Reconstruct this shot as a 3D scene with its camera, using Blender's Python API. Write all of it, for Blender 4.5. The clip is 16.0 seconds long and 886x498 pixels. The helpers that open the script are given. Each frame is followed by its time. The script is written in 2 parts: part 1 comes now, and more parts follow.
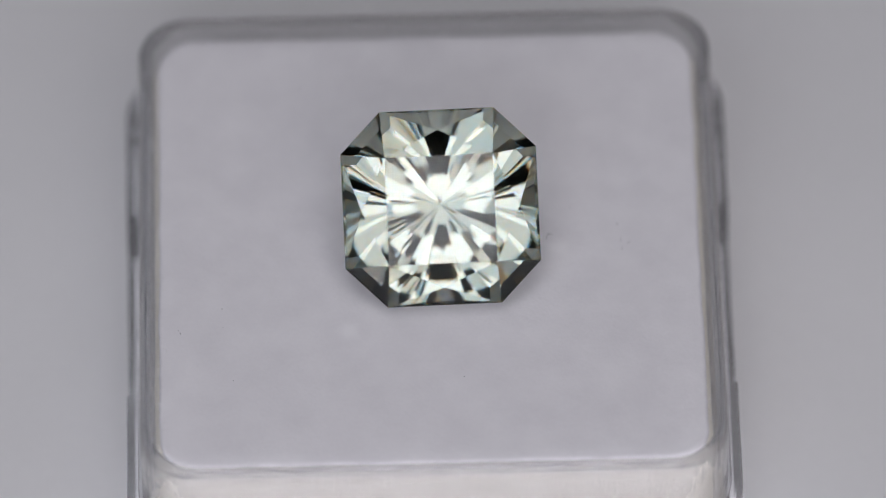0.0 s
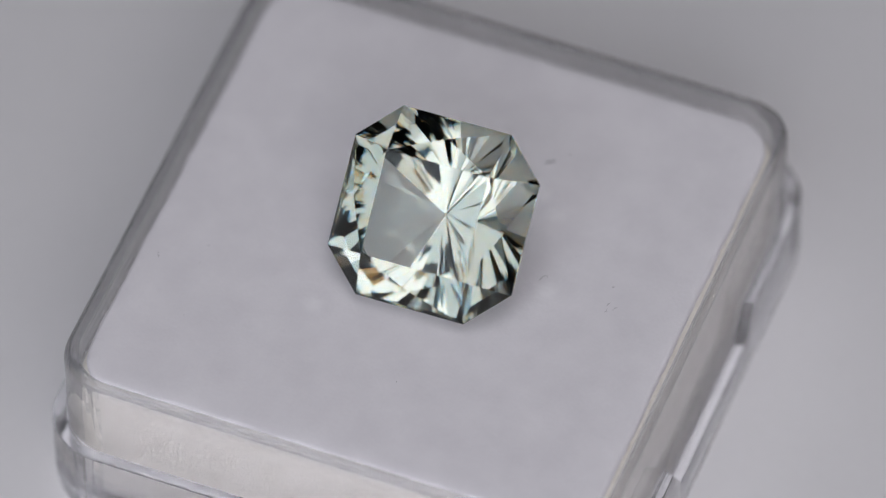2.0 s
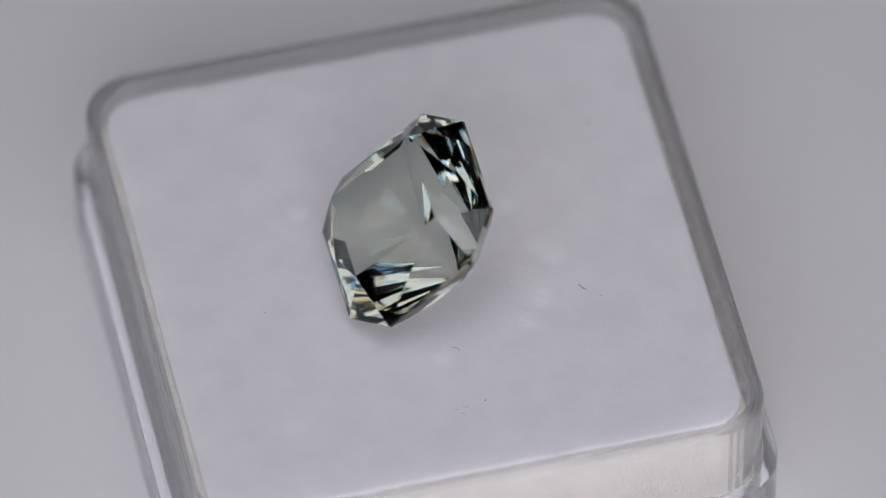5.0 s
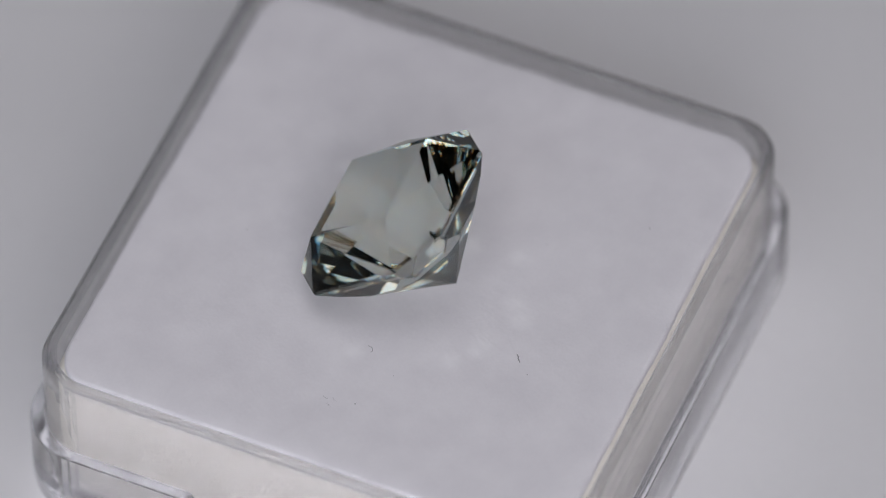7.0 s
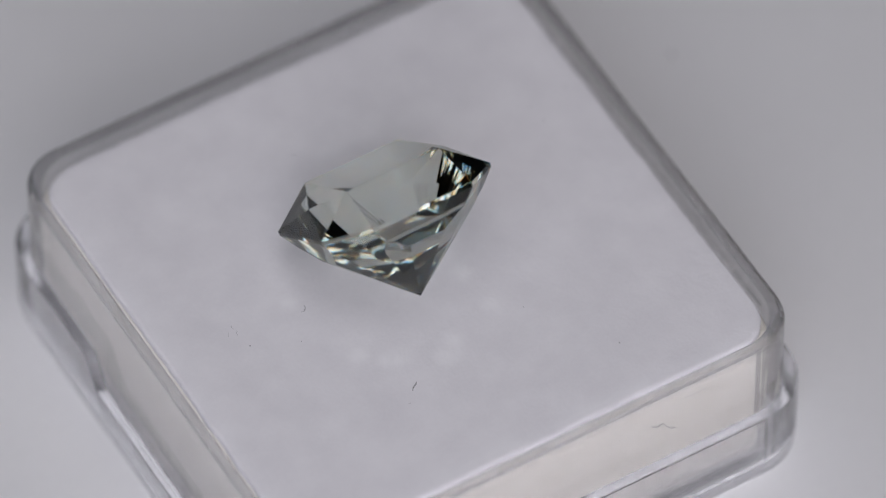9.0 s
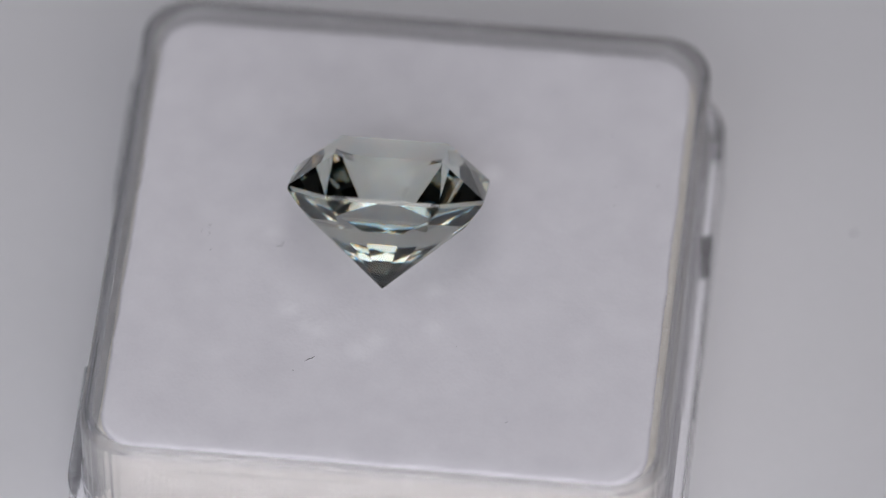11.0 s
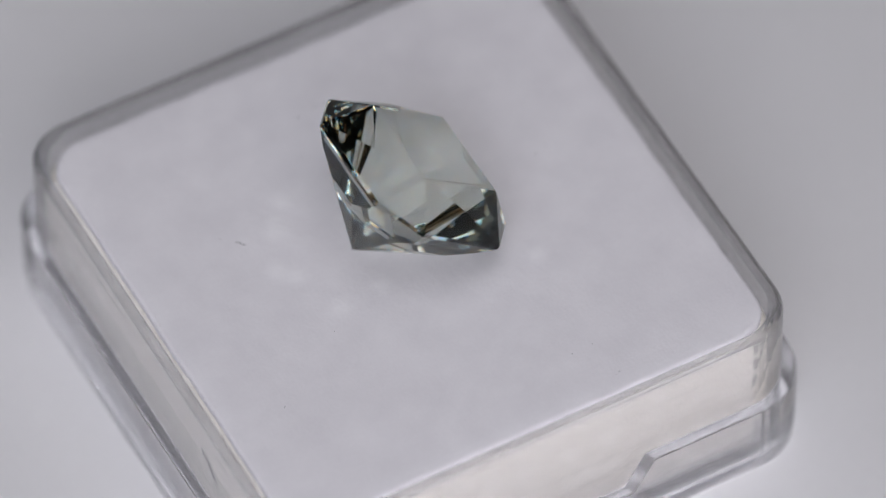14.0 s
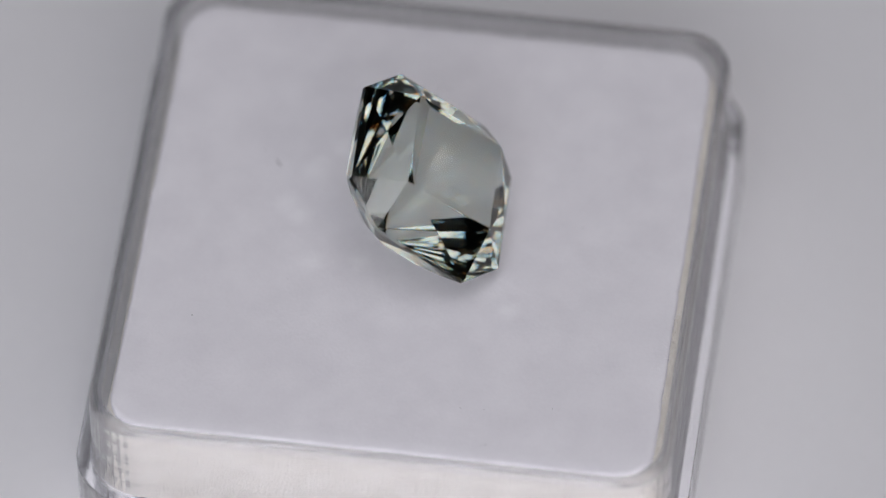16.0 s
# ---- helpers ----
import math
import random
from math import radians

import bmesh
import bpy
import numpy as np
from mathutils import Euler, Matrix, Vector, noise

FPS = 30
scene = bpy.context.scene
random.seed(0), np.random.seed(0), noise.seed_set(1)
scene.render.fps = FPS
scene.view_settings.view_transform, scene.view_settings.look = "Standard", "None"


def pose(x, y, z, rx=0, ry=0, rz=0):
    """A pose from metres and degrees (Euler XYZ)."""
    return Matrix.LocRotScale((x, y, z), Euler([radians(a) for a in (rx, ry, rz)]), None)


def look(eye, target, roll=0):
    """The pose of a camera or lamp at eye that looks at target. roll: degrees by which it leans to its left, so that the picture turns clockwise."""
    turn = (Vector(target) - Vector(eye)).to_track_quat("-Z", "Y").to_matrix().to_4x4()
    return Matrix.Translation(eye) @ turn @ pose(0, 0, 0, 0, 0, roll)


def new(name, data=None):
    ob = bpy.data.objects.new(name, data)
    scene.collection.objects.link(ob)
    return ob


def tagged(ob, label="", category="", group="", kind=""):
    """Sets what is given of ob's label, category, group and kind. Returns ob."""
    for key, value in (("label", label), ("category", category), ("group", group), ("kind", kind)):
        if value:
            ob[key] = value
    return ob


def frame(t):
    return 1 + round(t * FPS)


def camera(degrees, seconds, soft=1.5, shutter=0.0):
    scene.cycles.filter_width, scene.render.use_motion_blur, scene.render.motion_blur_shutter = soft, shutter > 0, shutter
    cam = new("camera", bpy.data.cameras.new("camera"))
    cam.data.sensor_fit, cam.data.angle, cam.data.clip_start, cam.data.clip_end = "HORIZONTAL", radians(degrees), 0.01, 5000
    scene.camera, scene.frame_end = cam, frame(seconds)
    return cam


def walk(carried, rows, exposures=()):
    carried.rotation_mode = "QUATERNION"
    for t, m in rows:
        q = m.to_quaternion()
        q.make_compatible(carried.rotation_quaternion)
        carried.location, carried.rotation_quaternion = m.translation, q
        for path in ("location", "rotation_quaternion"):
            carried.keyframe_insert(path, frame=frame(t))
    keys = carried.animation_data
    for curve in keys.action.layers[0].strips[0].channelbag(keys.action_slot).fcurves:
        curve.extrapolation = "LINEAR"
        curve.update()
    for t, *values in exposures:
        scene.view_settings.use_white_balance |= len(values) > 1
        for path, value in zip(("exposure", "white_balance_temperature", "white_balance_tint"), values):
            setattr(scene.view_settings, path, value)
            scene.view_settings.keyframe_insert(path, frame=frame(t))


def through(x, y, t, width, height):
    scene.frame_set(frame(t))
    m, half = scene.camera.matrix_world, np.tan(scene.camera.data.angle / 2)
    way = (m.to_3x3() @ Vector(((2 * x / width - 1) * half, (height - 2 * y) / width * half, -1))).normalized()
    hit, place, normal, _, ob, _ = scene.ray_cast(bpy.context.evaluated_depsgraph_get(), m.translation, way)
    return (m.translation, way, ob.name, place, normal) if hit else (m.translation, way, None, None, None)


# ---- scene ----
cam = camera(5.626, 16.0, soft=1.15)
cam.data.dof.use_dof = True
cam.data.dof.focus_distance = 0.4622
cam.data.dof.aperture_fstop = 21.0
EYE = pose(0.0, -0.28644, 0.36770, 37.8904, 0.3999, -0.8060)
walk(cam, [(0.0, EYE), (16.0, EYE)], exposures=[(0.0, 0.03), (2.5, 0.06), (9.0, 0.11), (12.5, 0.15), (14.0, 0.24), (16.0, 0.25)])

MM = 0.001
# seconds and degrees by which the turntable has turned, clockwise from above
TURN = [(0.0, -0.5), (0.1, -2.3), (0.2, -4.1), (0.3, -5.9), (0.367, -6.3), (0.4, -5.5), (0.5, -3.6),
        (0.6, -1.9), (0.8, 1.6), (1.0, 5.1), (1.5, 13.6), (2.0, 22.3), (2.5, 31.4), (3.0, 40.6), (3.5, 49.7),
        (4.0, 58.8), (4.75, 72.7), (5.5, 86.7), (6.3, 101.6), (7.0, 114.2), (7.5, 123.1), (8.0, 132.1),
        (8.5, 141.2), (9.0, 150.4), (9.2, 154.1), (9.8, 165.1), (10.5, 177.9), (11.0, 187.0), (11.5, 196.1),
        (12.0, 205.1), (12.5, 214.2), (13.0, 223.5), (13.5, 232.9), (14.0, 242.2), (14.5, 251.4),
        (15.0, 260.5), (15.5, 269.6), (16.0, 278.6)]

# ---- light ----
world = bpy.data.worlds.new("room_air")
world.use_nodes = True
world.node_tree.nodes["Background"].inputs[0].default_value = (0.9, 0.95, 1.0, 1)
world.node_tree.nodes["Background"].inputs[1].default_value = 0.01
scene.world = world


def area_lamp(name, eye, target, size, power, colour):
    data = bpy.data.lights.new(name, "AREA")
    data.shape, data.size, data.energy, data.color = "DISK", size, power, colour
    lamp = new(name, data)
    lamp.matrix_world = look(eye, target)
    return lamp


# unseen round lamp heads beside and below the lens, largest low in front
for x, y, z, size, power, colour in ((-0.108, -0.175, 0.205, 0.132, 0.072, (0.84, 0.905, 1.0)), (0.108, -0.175, 0.205, 0.132, 0.068, (1.0, 0.94, 0.92)),
                                     (0.0, -0.240, 0.145, 0.175, 0.212, (0.96, 0.935, 1.0))):
    area_lamp("lamp_head_light", (x, y, z), (0, 0, 0), size, power, colour)
# added soft overhead fill, unseen; no such panel is known
area_lamp("overhead_fill", (0.0, -0.30, 1.55), (0, 0, 0), 1.25, 6.5, (0.975, 0.955, 1.0))


# ---- materials ----
def shader(name):
    m = bpy.data.materials.new(name)
    m.use_nodes = True
    m.node_tree.nodes.clear()
    return m, m.node_tree.nodes, m.node_tree.links


def matte(name, low, high, scale, rough=0.9, bump=0.2, fine=8.0, depth=0.0001, sheen=0.0):
    """A dull surface whose colour drifts between two tones and whose grain is raised."""
    m, nodes, links = shader(name)
    out = nodes.new("ShaderNodeOutputMaterial")
    bsdf = nodes.new("ShaderNodeBsdfPrincipled")
    coord = nodes.new("ShaderNodeTexCoord")
    broad, grain = nodes.new("ShaderNodeTexNoise"), nodes.new("ShaderNodeTexNoise")
    broad.inputs["Scale"].default_value, broad.inputs["Detail"].default_value = scale, 6
    grain.inputs["Scale"].default_value, grain.inputs["Detail"].default_value = scale * fine, 5
    mix = nodes.new("ShaderNodeMath")
    mix.operation = "MULTIPLY_ADD"
    mix.inputs[1].default_value = 0.35
    ramp = nodes.new("ShaderNodeValToRGB")
    ramp.color_ramp.elements[0].position, ramp.color_ramp.elements[1].position = 0.42, 0.9
    ramp.color_ramp.elements[0].color, ramp.color_ramp.elements[1].color = (*low, 1), (*high, 1)
    bumps = nodes.new("ShaderNodeBump")
    bumps.inputs["Strength"].default_value, bumps.inputs["Distance"].default_value = bump, depth
    for a in (broad, grain):
        links.new(coord.outputs["Object"], a.inputs["Vector"])
    links.new(grain.outputs["Fac"], mix.inputs[0])
    links.new(broad.outputs["Fac"], mix.inputs[2])
    links.new(mix.outputs[0], ramp.inputs["Fac"])
    links.new(ramp.outputs["Color"], bsdf.inputs["Base Color"])
    links.new(grain.outputs["Fac"], bumps.inputs["Height"])
    links.new(bumps.outputs["Normal"], bsdf.inputs["Normal"])
    bsdf.inputs["Roughness"].default_value = rough
    bsdf.inputs["Sheen Weight"].default_value = sheen
    links.new(bsdf.outputs[0], out.inputs["Surface"])
    return m


def clear(name, colour, ior, rough, through_share, haze, streaks):
    """Moulded clear plastic: glassy, partly seen straight through, with a little milky haze and a wavy surface."""
    m, nodes, links = shader(name)
    out = nodes.new("ShaderNodeOutputMaterial")
    glass, straight, milk = nodes.new("ShaderNodeBsdfGlass"), nodes.new("ShaderNodeBsdfTransparent"), nodes.new("ShaderNodeBsdfTranslucent")
    glass.inputs["Color"].default_value = straight.inputs["Color"].default_value = (*colour, 1)
    glass.inputs["IOR"].default_value, glass.inputs["Roughness"].default_value = ior, rough
    milk.inputs["Color"].default_value = (0.85, 0.84, 0.87, 1)
    coord = nodes.new("ShaderNodeTexCoord")
    wave, bumps = nodes.new("ShaderNodeTexNoise"), nodes.new("ShaderNodeBump")
    wave.inputs["Scale"].default_value, wave.inputs["Detail"].default_value = 260.0, 4
    bumps.inputs["Strength"].default_value, bumps.inputs["Distance"].default_value = 0.1, 0.0002
    links.new(coord.outputs["Object"], wave.inputs["Vector"])
    links.new(wave.outputs["Fac"], bumps.inputs["Height"])
    # drawn streaks from the mould run level round the walls
    stretch, streak, ridges = nodes.new("ShaderNodeMapping"), nodes.new("ShaderNodeTexNoise"), nodes.new("ShaderNodeBump")
    stretch.inputs["Scale"].default_value = (25.0, 25.0, 1000.0)
    streak.inputs["Scale"].default_value, streak.inputs["Detail"].default_value = 1.0, 2
    ridges.inputs["Strength"].default_value, ridges.inputs["Distance"].default_value = streaks, 0.0002
    links.new(coord.outputs["Object"], stretch.inputs["Vector"])
    links.new(stretch.outputs[0], streak.inputs["Vector"])
    # only two of the four walls are streaked
    axes, one, other, which, weigh = (nodes.new(k) for k in ("ShaderNodeSeparateXYZ", *["ShaderNodeMath"] * 4))
    one.operation = other.operation = "LESS_THAN"
    one.inputs[1].default_value = other.inputs[1].default_value = -0.0135
    which.operation, weigh.operation = "MULTIPLY_ADD", "MULTIPLY"
    which.inputs[1].default_value = 0.5
    links.new(coord.outputs["Object"], axes.inputs[0])
    links.new(axes.outputs["X"], one.inputs[0])
    links.new(axes.outputs["Y"], other.inputs[0])
    links.new(other.outputs[0], which.inputs[0])
    links.new(one.outputs[0], which.inputs[2])
    links.new(streak.outputs["Fac"], weigh.inputs[0])
    links.new(which.outputs[0], weigh.inputs[1])
    links.new(weigh.outputs[0], ridges.inputs["Height"])
    links.new(bumps.outputs["Normal"], ridges.inputs["Normal"])
    links.new(ridges.outputs["Normal"], glass.inputs["Normal"])
    first, second = nodes.new("ShaderNodeMixShader"), nodes.new("ShaderNodeMixShader")
    first.inputs[0].default_value, second.inputs[0].default_value = through_share, haze
    links.new(glass.outputs[0], first.inputs[1])
    links.new(straight.outputs[0], first.inputs[2])
    links.new(first.outputs[0], second.inputs[1])
    links.new(milk.outputs[0], second.inputs[2])
    links.new(second.outputs[0], out.inputs["Surface"])
    return m


def stone(name, colour, ior, rough):
    """A polished clear gem: warm and cool light bend by slightly different amounts."""
    m, nodes, links = shader(name)
    out, both = nodes.new("ShaderNodeOutputMaterial"), nodes.new("ShaderNodeAddShader")
    for n, (share, index) in enumerate((((0.72, 0.5, 0.28), ior - 0.012), ((0.28, 0.5, 0.72), ior + 0.013))):
        glass = nodes.new("ShaderNodeBsdfGlass")
        glass.inputs["Color"].default_value = (colour[0] * share[0], colour[1] * share[1], colour[2] * share[2], 1)
        glass.inputs["Roughness"].default_value, glass.inputs["IOR"].default_value = rough, index
        links.new(glass.outputs[0], both.inputs[n])
    links.new(both.outputs[0], out.inputs["Surface"])
    return m


GEM = stone("pale_green_gem", (0.769, 0.788, 0.763), 1.64, 0.004)
GEM_BACK = stone("pale_green_gem_pavilion", (0.769, 0.788, 0.763), 1.64, 0.012)
PLASTIC = clear("clear_polystyrene", (0.97, 0.97, 0.975), 1.49, 0.02, 0.38, 0.03, 0.4)
LID_PLASTIC = clear("clear_polystyrene_lid", (0.965, 0.965, 0.97), 1.49, 0.008, 0.12, 0.03, 0.05)
# raised tufts on the pad: x, y in millimetres, height, spread
TUFTS = [(5.2, 4.5, 0.04, 0.45), (3.64, 5.73, 0.05, 0.55), (1.35, 6.86, 0.05, 0.55), (6.6, -0.32, 0.04, 0.45), (-2.05, 2.5, 0.04, 0.5),
         (4.24, 5.46, 0.03, 0.4), (0.61, 6.16, 0.03, 0.5), (-2.35, 5.1, 0.03, 0.5), (-4.23, -5.4, 0.03, 0.5)]


def tufted(m):
    """Lightens a dull material where loose white flock has clumped."""
    nodes, links = m.node_tree.nodes, m.node_tree.links
    bsdf = [n for n in nodes if n.bl_idname == "ShaderNodeBsdfPrincipled"][0]
    base = bsdf.inputs["Base Color"].links[0].from_socket
    coord, wobble = nodes.new("ShaderNodeTexCoord"), nodes.new("ShaderNodeTexNoise")
    wobble.inputs["Scale"].default_value = 2500.0
    shift = nodes.new("ShaderNodeVectorMath")
    shift.operation = "MULTIPLY_ADD"
    shift.inputs[1].default_value = (0.0006, 0.0006, 0.0)
    links.new(coord.outputs["Object"], wobble.inputs["Vector"])
    links.new(wobble.outputs["Color"], shift.inputs[0])
    links.new(coord.outputs["Object"], shift.inputs[2])
    total = None
    for x, y, h, spread in TUFTS:
        far, fall = nodes.new("ShaderNodeVectorMath"), nodes.new("ShaderNodeMapRange")
        far.operation = "DISTANCE"
        far.inputs[1].default_value = ((x + 0.3) * MM, (y + 0.3) * MM, -0.1 * MM)
        fall.interpolation_type = "SMOOTHSTEP"
        fall.inputs["From Min"].default_value, fall.inputs["From Max"].default_value = spread * 1.9 * MM, 0.0
        links.new(shift.outputs[0], far.inputs[0])
        links.new(far.outputs["Value"], fall.inputs["Value"])
        if total is None:
            total = fall.outputs[0]
        else:
            most = nodes.new("ShaderNodeMath")
            most.operation = "MAXIMUM"
            links.new(total, most.inputs[0])
            links.new(fall.outputs[0], most.inputs[1])
            total = most.outputs[0]
    mix = nodes.new("ShaderNodeMix")
    mix.data_type = "RGBA"
    mix.inputs[7].default_value = (0.895, 0.886, 0.925, 1)
    links.new(total, mix.inputs[0])
    links.new(base, mix.inputs[6])
    links.new(mix.outputs[2], bsdf.inputs["Base Color"])
    return m


VELVET = tufted(matte("white_flocked_sheet", (0.790, 0.777, 0.822), (0.865, 0.853, 0.895), 420.0, 0.95, 0.2, 13.0, 0.00007, 0.2))
FOAM = matte("cream_foam", (0.81, 0.775, 0.715), (0.94, 0.91, 0.85), 900.0, 0.95, 0.8, 6.0, 0.00015)
DISC = matte("white_turntable_plastic", (0.79, 0.79, 0.812), (0.83, 0.83, 0.852), 60.0, 0.5, 0.1, 30.0, 0.00003)
TABLE = matte("pale_table_laminate", (0.55, 0.55, 0.56), (0.62, 0.62, 0.63), 6.0, 0.5, 0.1, 60.0, 0.0002)
# tone of the unseen room, set dim for dark reflections in the stone
WALL = matte("unseen_room_dim_grey", (0.15, 0.15, 0.155), (0.19, 0.19, 0.195), 2.0, 0.9, 0.2, 60.0, 0.001)
LINT = matte("dark_lint", (0.13, 0.13, 0.14), (0.22, 0.22, 0.24), 900.0)
FLUFF = matte("white_lint", (0.78, 0.77, 0.79), (0.86, 0.85, 0.87), 900.0)


# ---- building helpers ----
def mesh_from(bm, name, material, smooth=False):
    data = bpy.data.meshes.new(name)
    bm.normal_update()
    bm.to_mesh(data)
    bm.free()
    data.materials.append(material)
    for f in data.polygons:
        f.use_smooth = smooth
    return data


def part(name, bm, material, parent, label="", smooth=False):
    ob = new(name, mesh_from(bm, name, material, smooth))
    ob.parent = parent
    if label:
        ob["label"] = label
    return ob


def box(bm, x0, x1, y0, y1, z0, z1):
    made = bmesh.ops.create_cube(bm, size=1.0)
    bmesh.ops.transform(bm, matrix=Matrix.Translation(((x0 + x1) / 2, (y0 + y1) / 2, (z0 + z1) / 2))
                        @ Matrix.Diagonal((x1 - x0, y1 - y0, z1 - z0, 1)), verts=made["verts"])


def rounded_square(half, radius, stops=()):
    """Points round a square with rounded corners, anticlockwise, with extra points at the stops along each side."""
    points = []
    flat = half - radius
    along = sorted({*[s for s in stops if abs(s) < flat], *np.linspace(-flat, flat, 13).round(3)})
    for k in range(4):
        turn = Matrix.Rotation(radians(90 * k), 2)
        for s in along:
            points.append(turn @ Vector((half, s)))
        for j in range(1, 10):
            a = radians(9 * j)
            points.append(turn @ Vector((flat + radius * math.cos(a), flat + radius * math.sin(a))))
    return points


def loops_to_solid(bm, loops, close_first=True, close_last=True):
    rings = [[bm.verts.new(p) for p in loop] for loop in loops]
    count = len(rings[0])
    for a, b in zip(rings, rings[1:]):
        for i in range(count):
            j = (i + 1) % count
            bm.faces.new((a[i], a[j], b[j], b[i]))
    if close_first:
        bm.faces.new(list(reversed(rings[0])))
    if close_last:
        bm.faces.new(rings[-1])
    return rings


def clear_tray(ob, half, radius, wall, bottom, floor, top, notch=None, stops=(), groove=(), soft=0.35, plastic=PLASTIC):
    """One moulded open box in millimetres: its base, walls and rounded rim meet without a gap and are parts of ob."""
    def ring(inset, height):
        pts = []
        for p in rounded_square(half, radius, stops):
            k = (half - inset) / half
            pts.append((p.x * k * MM, p.y * k * MM, height(p) * MM))
        return pts

    def rim(drop):
        return lambda p: top - drop - (notch(p) if notch else 0.0)
    flat = lambda z: (lambda p: z)
    under = [ring(0.9, flat(bottom)), ring(0.3, flat(bottom + 0.08)), ring(0.05, flat(bottom + 0.4)), ring(0.0, flat(bottom + 1.0))]
    lip = [ring(0.0, rim(soft)), ring(0.17 * soft, rim(0.4 * soft)), ring(0.55 * soft, rim(0.06 * soft)), ring(wall * 0.5, rim(0.0)),
           ring(wall - 0.55 * soft, rim(0.06 * soft)), ring(wall - 0.17 * soft, rim(0.4 * soft)), ring(wall, rim(soft))]
    inside = [ring(wall + 0.05, flat(floor + 0.6)), ring(wall + 0.2, flat(floor + 0.15)), ring(wall + 0.6, flat(floor))]
    bm = bmesh.new()
    loops_to_solid(bm, under, True, False)
    loops_to_solid(bm, inside, False, True)
    base = part("base", bm, plastic, ob)
    bm = bmesh.new()
    loops_to_solid(bm, [under[-1], *[ring(i, flat(z)) for i, z in groove], lip[0]], False, False)
    loops_to_solid(bm, [lip[-1], inside[0]], False, False)
    side = part("side_wall", bm, plastic, ob)
    bm = bmesh.new()
    loops_to_solid(bm, lip, False, False)
    edge = part("rim", bm, plastic, ob, "rounded clear rim")
    for piece in (base, side, edge):
        piece.visible_shadow = False
    return ob


def speck(place, r, parent):
    """A crumb of dark dust, in millimetres."""
    bm = bmesh.new()
    bmesh.ops.create_icosphere(bm, subdivisions=1, radius=r * MM)
    at = Vector(place)
    for v in bm.verts:
        v.co *= 1 + 0.4 * noise.noise(v.co * 30000 + at)
    bmesh.ops.transform(bm, matrix=Matrix.Translation(at * MM), verts=bm.verts)
    return part("dust_speck", bm, LINT, parent)


# ---- room ----
# unseen enclosure added around the table; its dim grey darkens the gem's reflections
def room():
    s, h, t = 2.2, 1.7, 0.1
    low = -0.78
    for name, b in (("wall_north", (-s - t, s + t, s, s + t, low, h)), ("wall_south", (-s - t, s + t, -s - t, -s, low, h)),
                    ("wall_east", (s, s + t, -s, s, low, h)), ("wall_west", (-s - t, -s, -s, s, low, h))):
        bm = bmesh.new()
        box(bm, *b)
        tagged(part(name, bm, WALL, None), "unseen plain room wall, dim grey to darken gem reflections", "wall", kind="structure")
    bm = bmesh.new()
    box(bm, -s - t, s + t, -s - t, s + t, low - t, low)
    tagged(part("floor", bm, WALL, None), "unseen plain grey floor added to close the room", "floor", kind="structure")
    bm = bmesh.new()
    box(bm, -s - t, s + t, -s - t, s + t, h, h + t)
    tagged(part("ceiling", bm, WALL, None), "unseen plain grey ceiling added to close the room", "ceiling", kind="structure")


GROUND = -9.75
DISC_TOP = GROUND * MM


def table():
    desk = tagged(new("table"), "pale laminate table under the turntable", "table")
    z = DISC_TOP - 0.022
    bm = bmesh.new()
    box(bm, -0.6, 0.6, -0.45, 0.45, z - 0.03, z)
    bmesh.ops.bevel(bm, geom=bm.edges[:], offset=0.003, segments=2, affect="EDGES")
    part("tabletop", bm, TABLE, desk)
    for x in (-0.55, 0.55):
        for y in (-0.4, 0.4):
            bm = bmesh.new()
            box(bm, x - 0.025, x + 0.025, y - 0.025, y + 0.025, -0.78, z - 0.03)
            part("leg", bm, TABLE, desk)
    return desk


def turntable():
    disc = tagged(new("turntable"), "white round turntable with a matt top", "turntable")
    r = 0.09
    bm = bmesh.new()
    loops = [[(q * math.cos(a), q * math.sin(a), z) for a in np.linspace(0, 2 * math.pi, 97)[:-1]]
             for q, z in ((r - 0.002, DISC_TOP - 0.012), (r, DISC_TOP - 0.010), (r, DISC_TOP - 0.0015), (r - 0.0004, DISC_TOP - 0.0004),
                          (r - 0.0015, DISC_TOP))]
    loops_to_solid(bm, loops)
    part("plate", bm, DISC, disc)
    bm = bmesh.new()
    loops = [[(q * math.cos(a), q * math.sin(a), z) for a in np.linspace(0, 2 * math.pi, 65)[:-1]]
             for q, z in ((0.062, DISC_TOP - 0.022), (0.064, DISC_TOP - 0.021), (0.064, DISC_TOP - 0.012))]
    loops_to_solid(bm, loops)
    part("foot", bm, DISC, disc)
    bm = bmesh.new()
    bmesh.ops.create_icosphere(bm, subdivisions=2, radius=0.00009)
    bmesh.ops.transform(bm, matrix=Matrix.Translation((-0.0222, -0.0107, DISC_TOP + 0.00008)), verts=bm.verts)
    part("dust_speck", bm, LINT, disc, "dark dust speck")
    return disc


CENTRE = (0.754 * MM, 0.142 * MM)


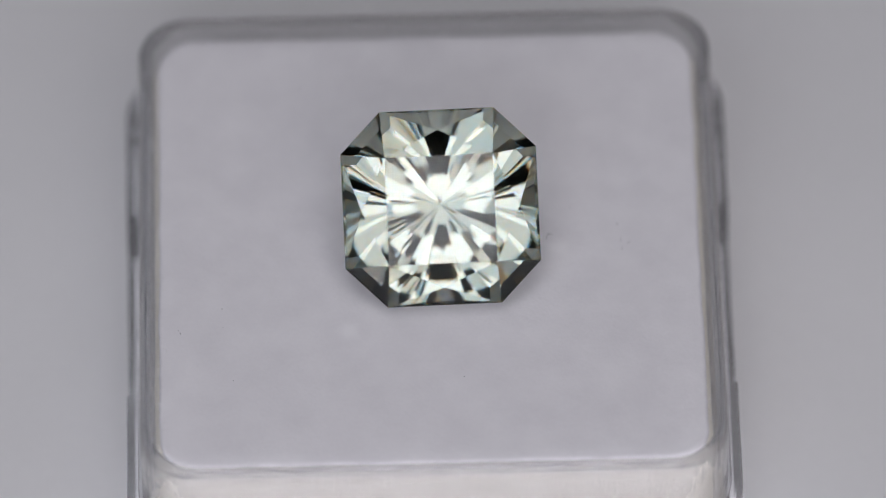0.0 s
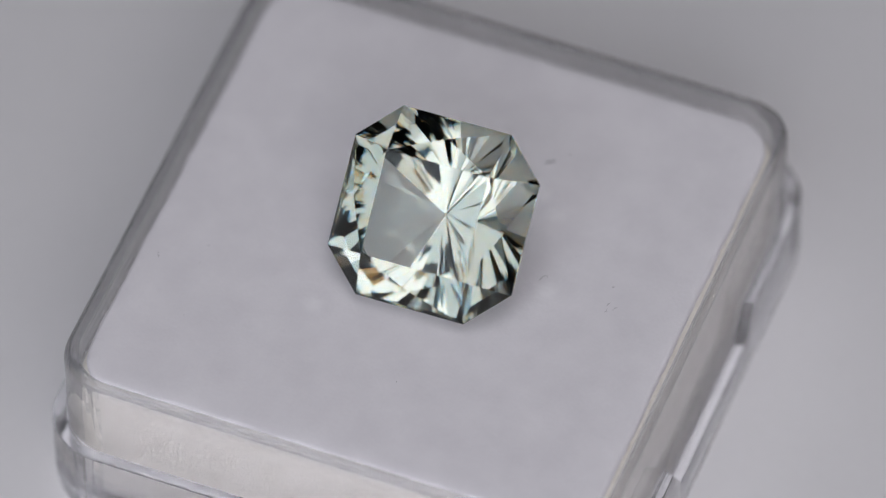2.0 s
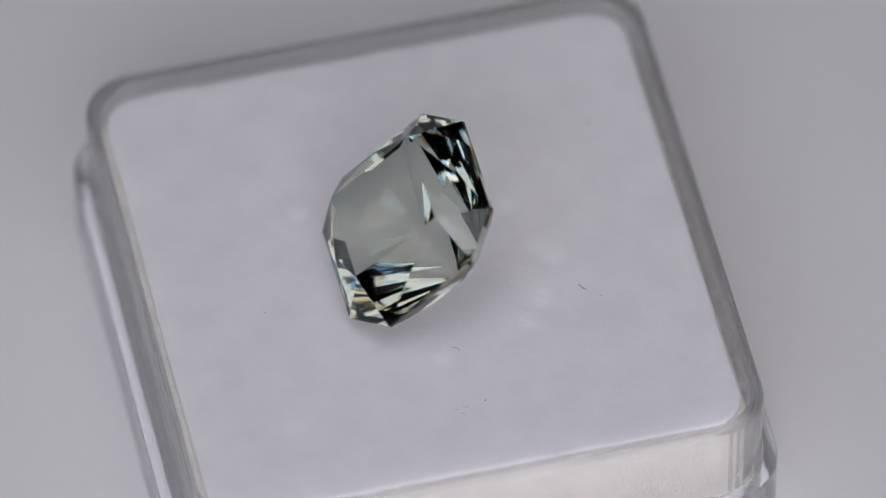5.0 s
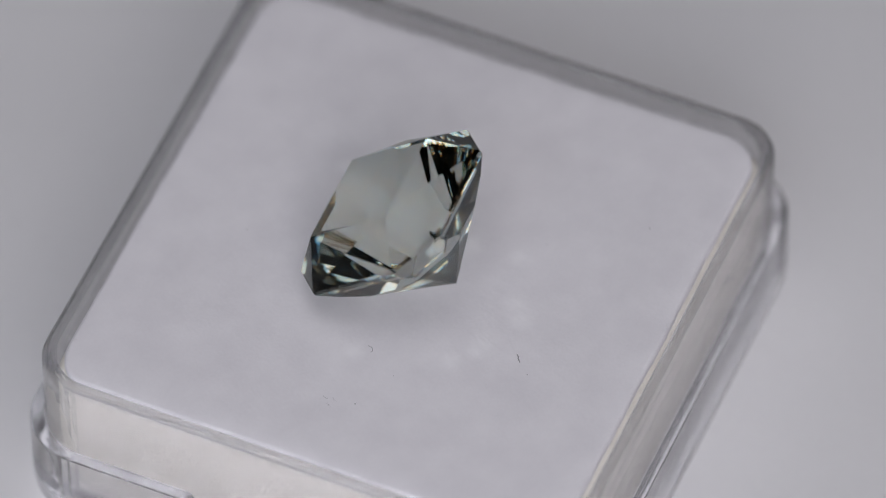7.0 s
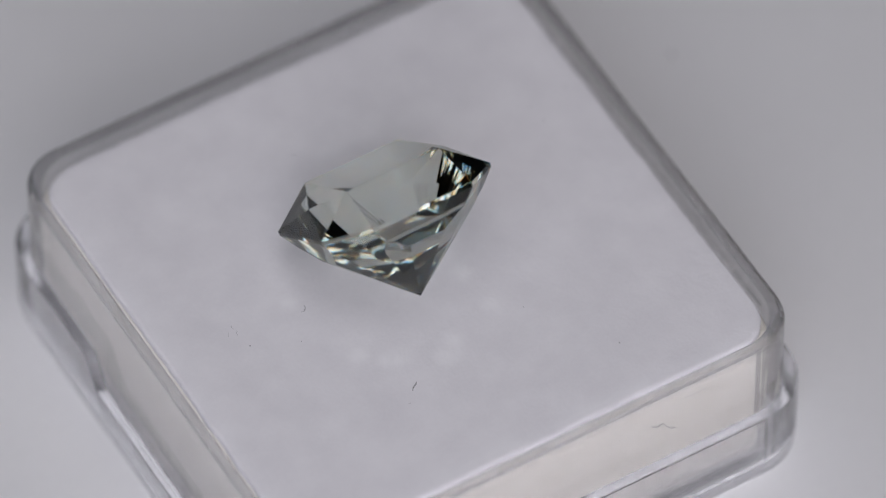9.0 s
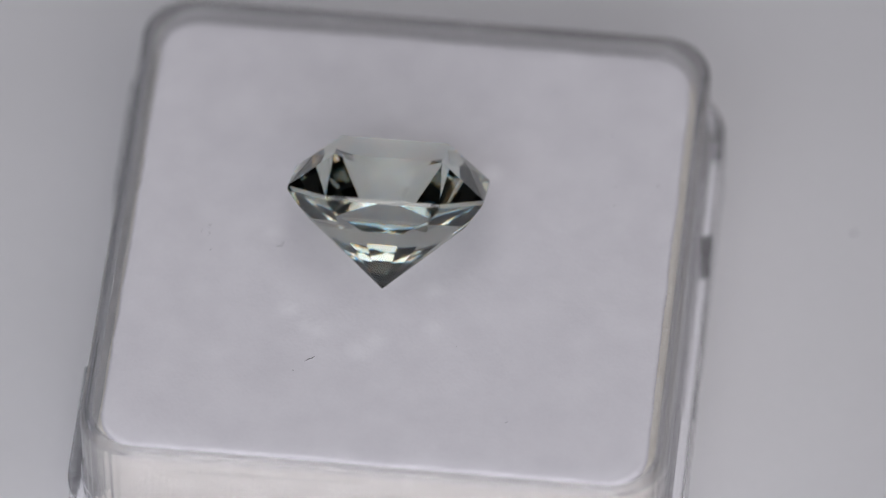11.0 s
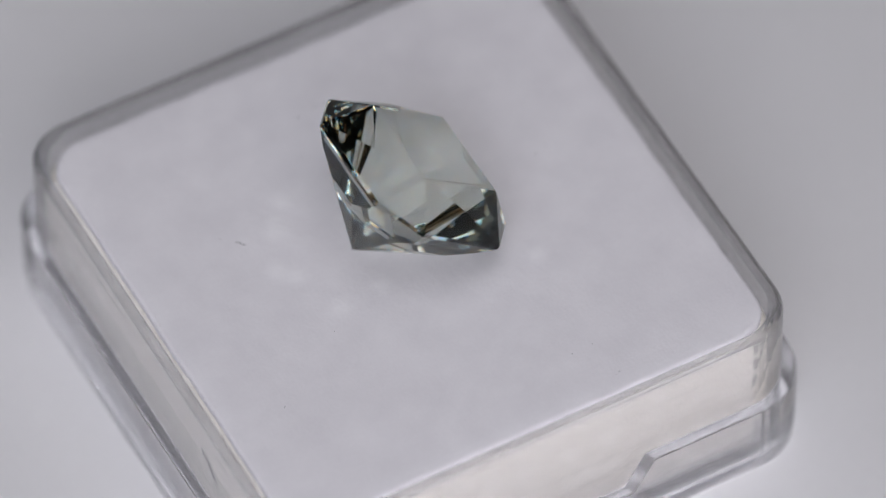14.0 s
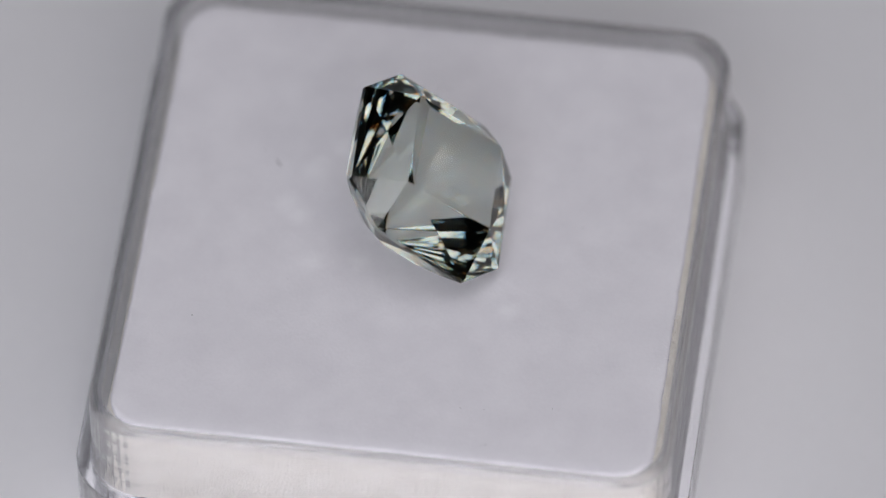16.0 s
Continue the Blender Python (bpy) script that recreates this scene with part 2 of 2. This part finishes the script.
def lid():
    """The box's lid, turned over and pushed under the box, with a thumb notch in two sides."""
    def notch(p):
        if abs(p.x) < 15.0:
            return 0.0
        return 2.1 * min(1.0, max(0.0, (6.0 - abs(p.y)) / 1.25))
    ob = tagged(new("box_lid"), "clear plastic box lid upturned beneath the gem box, notched sides", "box lid")
    for x, y in ((14.61, -14.59), (15.04, -13.94), (-0.02, 15.5)):
        speck((x, y, -4.56), 0.06, ob)
    return clear_tray(ob, 15.8, 3.3, 0.62, GROUND, GROUND + 0.6, -4.6, notch, (-6.0, -4.75, 4.75, 6.0), soft=0.1, plastic=LID_PLASTIC)


def tray():
    ob = tagged(new("gem_box"), "clear square plastic gem box with rounded rim, standing in its lid", "gem box")
    part("lint_fibre", fibre([(-5.83, 15.03, -1.63), (-6.1, 15.04, -1.95), (-6.32, 15.03, -2.0), (-6.56, 15.05, -1.87), (-6.8, 15.04, -2.3),
                               (-7.07, 15.03, -2.69), (-7.3, 15.04, -2.72), (-7.46, 15.03, -2.93)], 0.022), LINT, ob, "thin grey lint fibre")
    part("scratch", fibre([(9.9, 15.01, -0.74), (7.8, 15.015, -0.7), (5.0, 15.015, -0.6), (0.7, 15.01, -0.5)], 0.009), LINT, ob, "fine dark scratch")
    part("scratch", fibre([(-7.2, 15.01, -0.6), (-8.3, 15.015, -0.68), (-9.6, 15.01, -0.74)], 0.008), LINT, ob, "fine dark scratch")
    for x, z, r in ((-4.0, -1.66, 0.04), (-4.7, -3.84, 0.025), (-0.5, -5.2, 0.04)):
        speck((x, 15.02, z), r, ob)
    return clear_tray(ob, 15.0, 2.55, 0.6, GROUND + 0.62, GROUND + 1.3, 0.55)


PAD_TOP = -0.16


def pad_height(x, y):
    z = PAD_TOP + 0.05 * noise.fractal(Vector((x * 0.45, y * 0.45, 3.0)), 1.0, 2.0, 3) * 0.6
    z += 0.005 * noise.noise(Vector((x * 2.6, y * 2.6, 9.0)))
    # the foam gives a little under the stone
    z -= 0.12 * math.exp(-(((x - 0.9) / 2.7) ** 2 + ((y - 0.3) / 3.5) ** 2) ** 2)
    for tx, ty, h, s in TUFTS:
        d2 = (x - tx) ** 2 + (y - ty) ** 2
        if d2 < 9 * s * s:
            z += h * math.exp(-d2 / (s * s)) * (1 + 0.6 * noise.noise(Vector((x * 6, y * 6, 1))))
    return z


def pad():
    ob = tagged(new("foam_pad"), "square cream foam pad with white flocked top, inside the clear box", "foam pad")
    half, radius = 14.02, 1.95
    outline = rounded_square(half, radius)

    def ring(k, z, rag=0.0):
        pts = []
        for p in outline:
            w = rag * noise.noise(Vector((p.x * 3.1, p.y * 3.1, z))) + rag * 0.7 * noise.noise(Vector((p.x * 0.8, p.y * 0.8, z + 5)))
            f = (half - k + w) / half
            pts.append((p.x * f * MM, p.y * f * MM, z * MM))
        return pts
    bm = bmesh.new()
    loops_to_solid(bm, [ring(0.1, GROUND + 1.32), ring(-0.2, GROUND + 1.9), ring(-0.25, -5.0, 0.05), ring(-0.2, -1.2, 0.05), ring(0.1, -0.72, 0.03)])
    part("foam_body", bm, FOAM, ob, "cream foam body", smooth=True)
    # the flocked sheet: an uneven top with a ragged, rounded edge
    bm = bmesh.new()
    fine = rounded_square(half, radius)
    dense = []
    for i, p in enumerate(fine):
        q = fine[(i + 1) % len(fine)]
        steps = max(1, round((q - p).length / 0.2))
        dense += [p.lerp(q, j / steps) for j in range(steps)]
    rings = []
    for inset, drop in ((0.2, 0.70), (0.02, 0.55), (0.0, 0.16), (0.05, 0.05), (0.2, 0.01), (0.8, 0.0)):
        ring_points = []
        for p in dense:
            w = 0.06 * noise.noise(Vector((p.x * 0.5, p.y * 0.5, 0.5))) + 0.035 * noise.noise(Vector((p.x * 2.6, p.y * 2.6, 2.0))) - 0.04
            f = (half - inset + w * (1 if inset < 0.5 else 0.3)) / half
            x, y = p.x * f, p.y * f
            ring_points.append((x * MM, y * MM, (pad_height(x, y) - drop) * MM))
        rings.append(ring_points)
    for k in np.linspace(0.92, 0.04, 64):
        rings.append([(p.x * k * MM, p.y * k * MM, pad_height(p.x * k, p.y * k) * MM) for p in dense])
    loops_to_solid(bm, rings)
    part("flocked_sheet", bm, VELVET, ob, "white flocked sheet on top", smooth=True)
    lint(ob)
    # loose flock along the cut edge
    bm = bmesh.new()
    for n in range(320):
        p = dense[random.randrange(len(dense))]
        k = 1 - abs(random.gauss(0, 0.006)) - 0.001
        x, y, a, long = p.x * k, p.y * k, random.uniform(0, math.tau), random.uniform(0.12, 0.4)
        bend = random.uniform(-1.2, 1.2)
        points, sides = [], []
        for j in range(4):
            d = long * j / 3
            w = a + bend * j / 3
            points.append(Vector((x + d * math.cos(w), y + d * math.sin(w), pad_height(x, y) + 0.01 + 0.05 * j * random.random())) * MM)
            sides.append(Vector((-math.sin(w), math.cos(w), 0)) * 0.011 * MM)
        up = Vector((0, 0, 0.012 * MM))
        rings = [[bm.verts.new(q + v) for v in (side, up, -side)] for q, side in zip(points, sides)]
        for one, two in zip(rings, rings[1:]):
            for i in range(3):
                bm.faces.new((one[i], one[(i + 1) % 3], two[(i + 1) % 3], two[i]))
        bm.faces.new(rings[0][::-1])
        bm.faces.new(rings[-1])
    tagged(part("loose_flock", bm, FLUFF, ob, "loose white flock fibres along the edge"), kind="stuff")
    return ob


def fibre(points, radius):
    bm = bmesh.new()
    rings = []
    pts = [Vector(p) * MM for p in points]
    for i, p in enumerate(pts):
        way = (pts[min(i + 1, len(pts) - 1)] - pts[max(i - 1, 0)]).normalized()
        side = way.cross(Vector((0, 0, 1))).normalized()
        up = side.cross(way)
        r = radius * MM * (0.55 if i in (0, len(pts) - 1) else 1.0)
        rings.append([p + side * r * math.cos(a) + up * r * math.sin(a) for a in np.linspace(0, 2 * math.pi, 6)[:-1]])
    loops_to_solid(bm, rings)
    return bm


def lint(ob):
    """Fibres and dust that lie on the pad and turn with it."""
    for x, y, r in ((-12.9, -5.4, 0.05), (1.6, -8.55, 0.04), (-10.75, -3.85, 0.035), (9.75, 1.15, 0.05), (4.57, 8.5, 0.04),
                    (-6.64, 10.65, 0.05), (7.33, 2.24, 0.03), (-3.59, 6.13, 0.025), (-13.0, -5.2, 0.03), (-10.2, -8.5, 0.03),
                    (-10.7, -5.05, 0.025)):
        speck((x, y, pad_height(x, y) + r * 0.4), r * 0.7, ob)
    for pts, r in ((((3.58, 7.5), (3.68, 7.62), (3.85, 7.7), (4.03, 7.86)), 0.028),
                   (((9.85, -0.05), (9.92, 0.06), (9.95, 0.22)), 0.009), (((10.25, -0.2), (10.33, -0.05), (10.42, 0.05)), 0.009),
                   (((6.05, 0.25), (6.1, 0.5), (6.28, 0.62), (6.4, 0.55)), 0.014), (((9.9, -0.55), (9.98, -0.4), (9.95, -0.25)), 0.009)):
        line = [(x, y, pad_height(x, y) + r * 0.8) for x, y in pts]
        part("lint_fibre", fibre(line, r), LINT, ob, "thin dark lint fibre")


# ---- the stone ----
HALF, SIDE, GIRDLE = 5.02, 2.934, 0.11
TABLE_HALF, CROWN, CULET = 2.765, 1.906, -5.469
MAINS, FLUTES, HOLLOW, FLUTE_WEAR = 16, 8, 0.0032, 0.0008
# facets towards a side, beside it, towards a cut corner, beside it
MAIN_SLOPE = (42.1, 41.6, 41.9, 41.6)
BREAK_SLOPE = (60.0, 50.0, 47.5, 50.0)


def gemstone():
    """A square-octagon cut: table, star, wing and corner facets, a thin girdle, and a hollow-ground two-tier pavilion."""
    ob = tagged(new("gemstone"), "pale grey-green faceted square-octagon gemstone resting tilted on white pad", "gemstone")
    # crown
    bm = bmesh.new()
    top, mids, rim = [], [], []
    for k in range(4):
        turn = Matrix.Rotation(radians(90 * k), 3, "Z")
        top.append(bm.verts.new(turn @ Vector((TABLE_HALF, TABLE_HALF, CROWN)) * MM))
        mids.append(bm.verts.new(turn @ Vector((4.05, 0, 1.22)) * MM))
        rim.append((bm.verts.new(turn @ Vector((HALF, -SIDE, GIRDLE)) * MM), bm.verts.new(turn @ Vector((HALF, SIDE, GIRDLE)) * MM)))
    for k in range(4):
        t1, t2, m = top[k - 1], top[k], mids[k]
        g1, g2 = rim[k]
        for f in ((t1, m, t2), (t1, g1, m), (t2, m, g2), (g1, g2, m), (t2, g2, rim[(k + 1) % 4][0])):
            bm.faces.new(f)
    bmesh.ops.recalc_face_normals(bm, faces=bm.faces)
    if sum(f.normal.z for f in bm.faces) < 0:
        bmesh.ops.reverse_faces(bm, faces=bm.faces)
    part("crown", bm, GEM, ob)
    bm = bmesh.new()
    bm.faces.new([bm.verts.new(Matrix.Rotation(radians(90 * k), 3, "Z") @ Vector((TABLE_HALF, TABLE_HALF, CROWN)) * MM) for k in range(4)])
    part("table_facet", bm, GEM, ob, "large square table facet").visible_shadow = False
    # the outline's eight corners, going round
    ring = []
    for k in range(4):
        turn = Matrix.Rotation(radians(90 * k), 3, "Z")
        ring += [turn @ Vector((HALF, -SIDE, 0)), turn @ Vector((HALF, SIDE, 0))]
    # pavilion: a block under the girdle, ground back facet by facet, in millimetres until it is done
    random.seed(5)
    up = Vector((0, 0, 1))
    bm = bmesh.new()
    loops_to_solid(bm, [[p - up * 8.0 for p in ring], [p - up * GIRDLE for p in ring]], True, False)

    def grind(azimuth, steep, through):
        a = radians(azimuth)
        normal = Vector((math.cos(a) * math.sin(radians(steep)), math.sin(a) * math.sin(radians(steep)), -math.cos(radians(steep))))
        cut = bmesh.ops.bisect_plane(bm, geom=bm.verts[:] + bm.edges[:] + bm.faces[:], plane_co=through, plane_no=normal, clear_outer=True, dist=1e-6)
        edges = [g for g in cut["geom_cut"] if isinstance(g, bmesh.types.BMEdge)]
        if edges:
            bmesh.ops.contextual_create(bm, geom=edges)
    for n in range(MAINS):
        grind(n * 360 / MAINS, MAIN_SLOPE[n % 4] + random.uniform(-0.15, 0.15), Vector((0, 0, CULET + 0.0015 * (7 * n % MAINS))))
    for n in range(16):
        a = radians(n * 22.5)
        out = Vector((math.cos(a), math.sin(a), 0))
        far = max(p.dot(out) for p in ring)
        grind(n * 22.5, BREAK_SLOPE[n % 4], out * far - up * (GIRDLE + 0.004 * (5 * n % 16) / 16))
    # each main is ground slightly hollow, in narrow flutes that run to the point
    width = math.tau / MAINS
    for n in range(MAINS * FLUTES // 2):
        a = width * (n + 0.5) / FLUTES if FLUTES % 2 == 0 else width * n / FLUTES
        bmesh.ops.bisect_plane(bm, geom=bm.verts[:] + bm.edges[:] + bm.faces[:], plane_co=(0, 0, 0), plane_no=(-math.sin(a), math.cos(a), 0), dist=1e-6)
    wear = {}
    hollows = [HOLLOW * random.uniform(0.45, 1.35) for n in range(MAINS)]
    for v in bm.verts:
        r = math.hypot(v.co.x, v.co.y)
        if v.co.z < -(GIRDLE + 0.03) and r > 0.03:
            a = math.atan2(v.co.y, v.co.x)
            off = (a / width + 0.5) % 1.0 - 0.5
            key = round(a * 1000)
            wear.setdefault(key, random.uniform(-1, 1) * FLUTE_WEAR)
            v.co.z += r * (hollows[round(a / width) % MAINS] + wear[key]) * (1 - 4 * off * off)
    bmesh.ops.recalc_face_normals(bm, faces=bm.faces)
    if sum(f.normal.z for f in bm.faces) > 0:
        bmesh.ops.reverse_faces(bm, faces=bm.faces)
    bmesh.ops.triangulate(bm, faces=bm.faces)
    bmesh.ops.scale(bm, vec=(MM, MM, MM), verts=bm.verts)
    part("pavilion", bm, GEM_BACK, ob).visible_shadow = False
    bm = bmesh.new()
    loops_to_solid(bm, [[(p + up * z) * MM for p in ring] for z in (-GIRDLE, GIRDLE)], False, False)
    part("girdle", bm, GEM, ob, "thin polished girdle")
    return ob


room()
table()
DISC_OB, LID_OB, TRAY_OB, PAD_OB, GEM_OB = turntable(), lid(), tray(), pad(), gemstone()

# where each thing lies before the turntable turns
ON_DISC = Matrix.Translation((CENTRE[0], CENTRE[1], 0))
STONE = pose(1.355 * MM, -0.682 * MM, 3.985 * MM, 41.57, -0.957, 1.003)


def motions():
    for thing, at in ((DISC_OB, Matrix.Identity(4)), (LID_OB, ON_DISC), (TRAY_OB, ON_DISC), (PAD_OB, ON_DISC @ Matrix.Translation((0, -0.05 * MM, 0))), (GEM_OB, STONE)):
        walk(thing, [(t, pose(0, 0, 0, 0, 0, -angle) @ at) for t, angle in TURN])


motions()
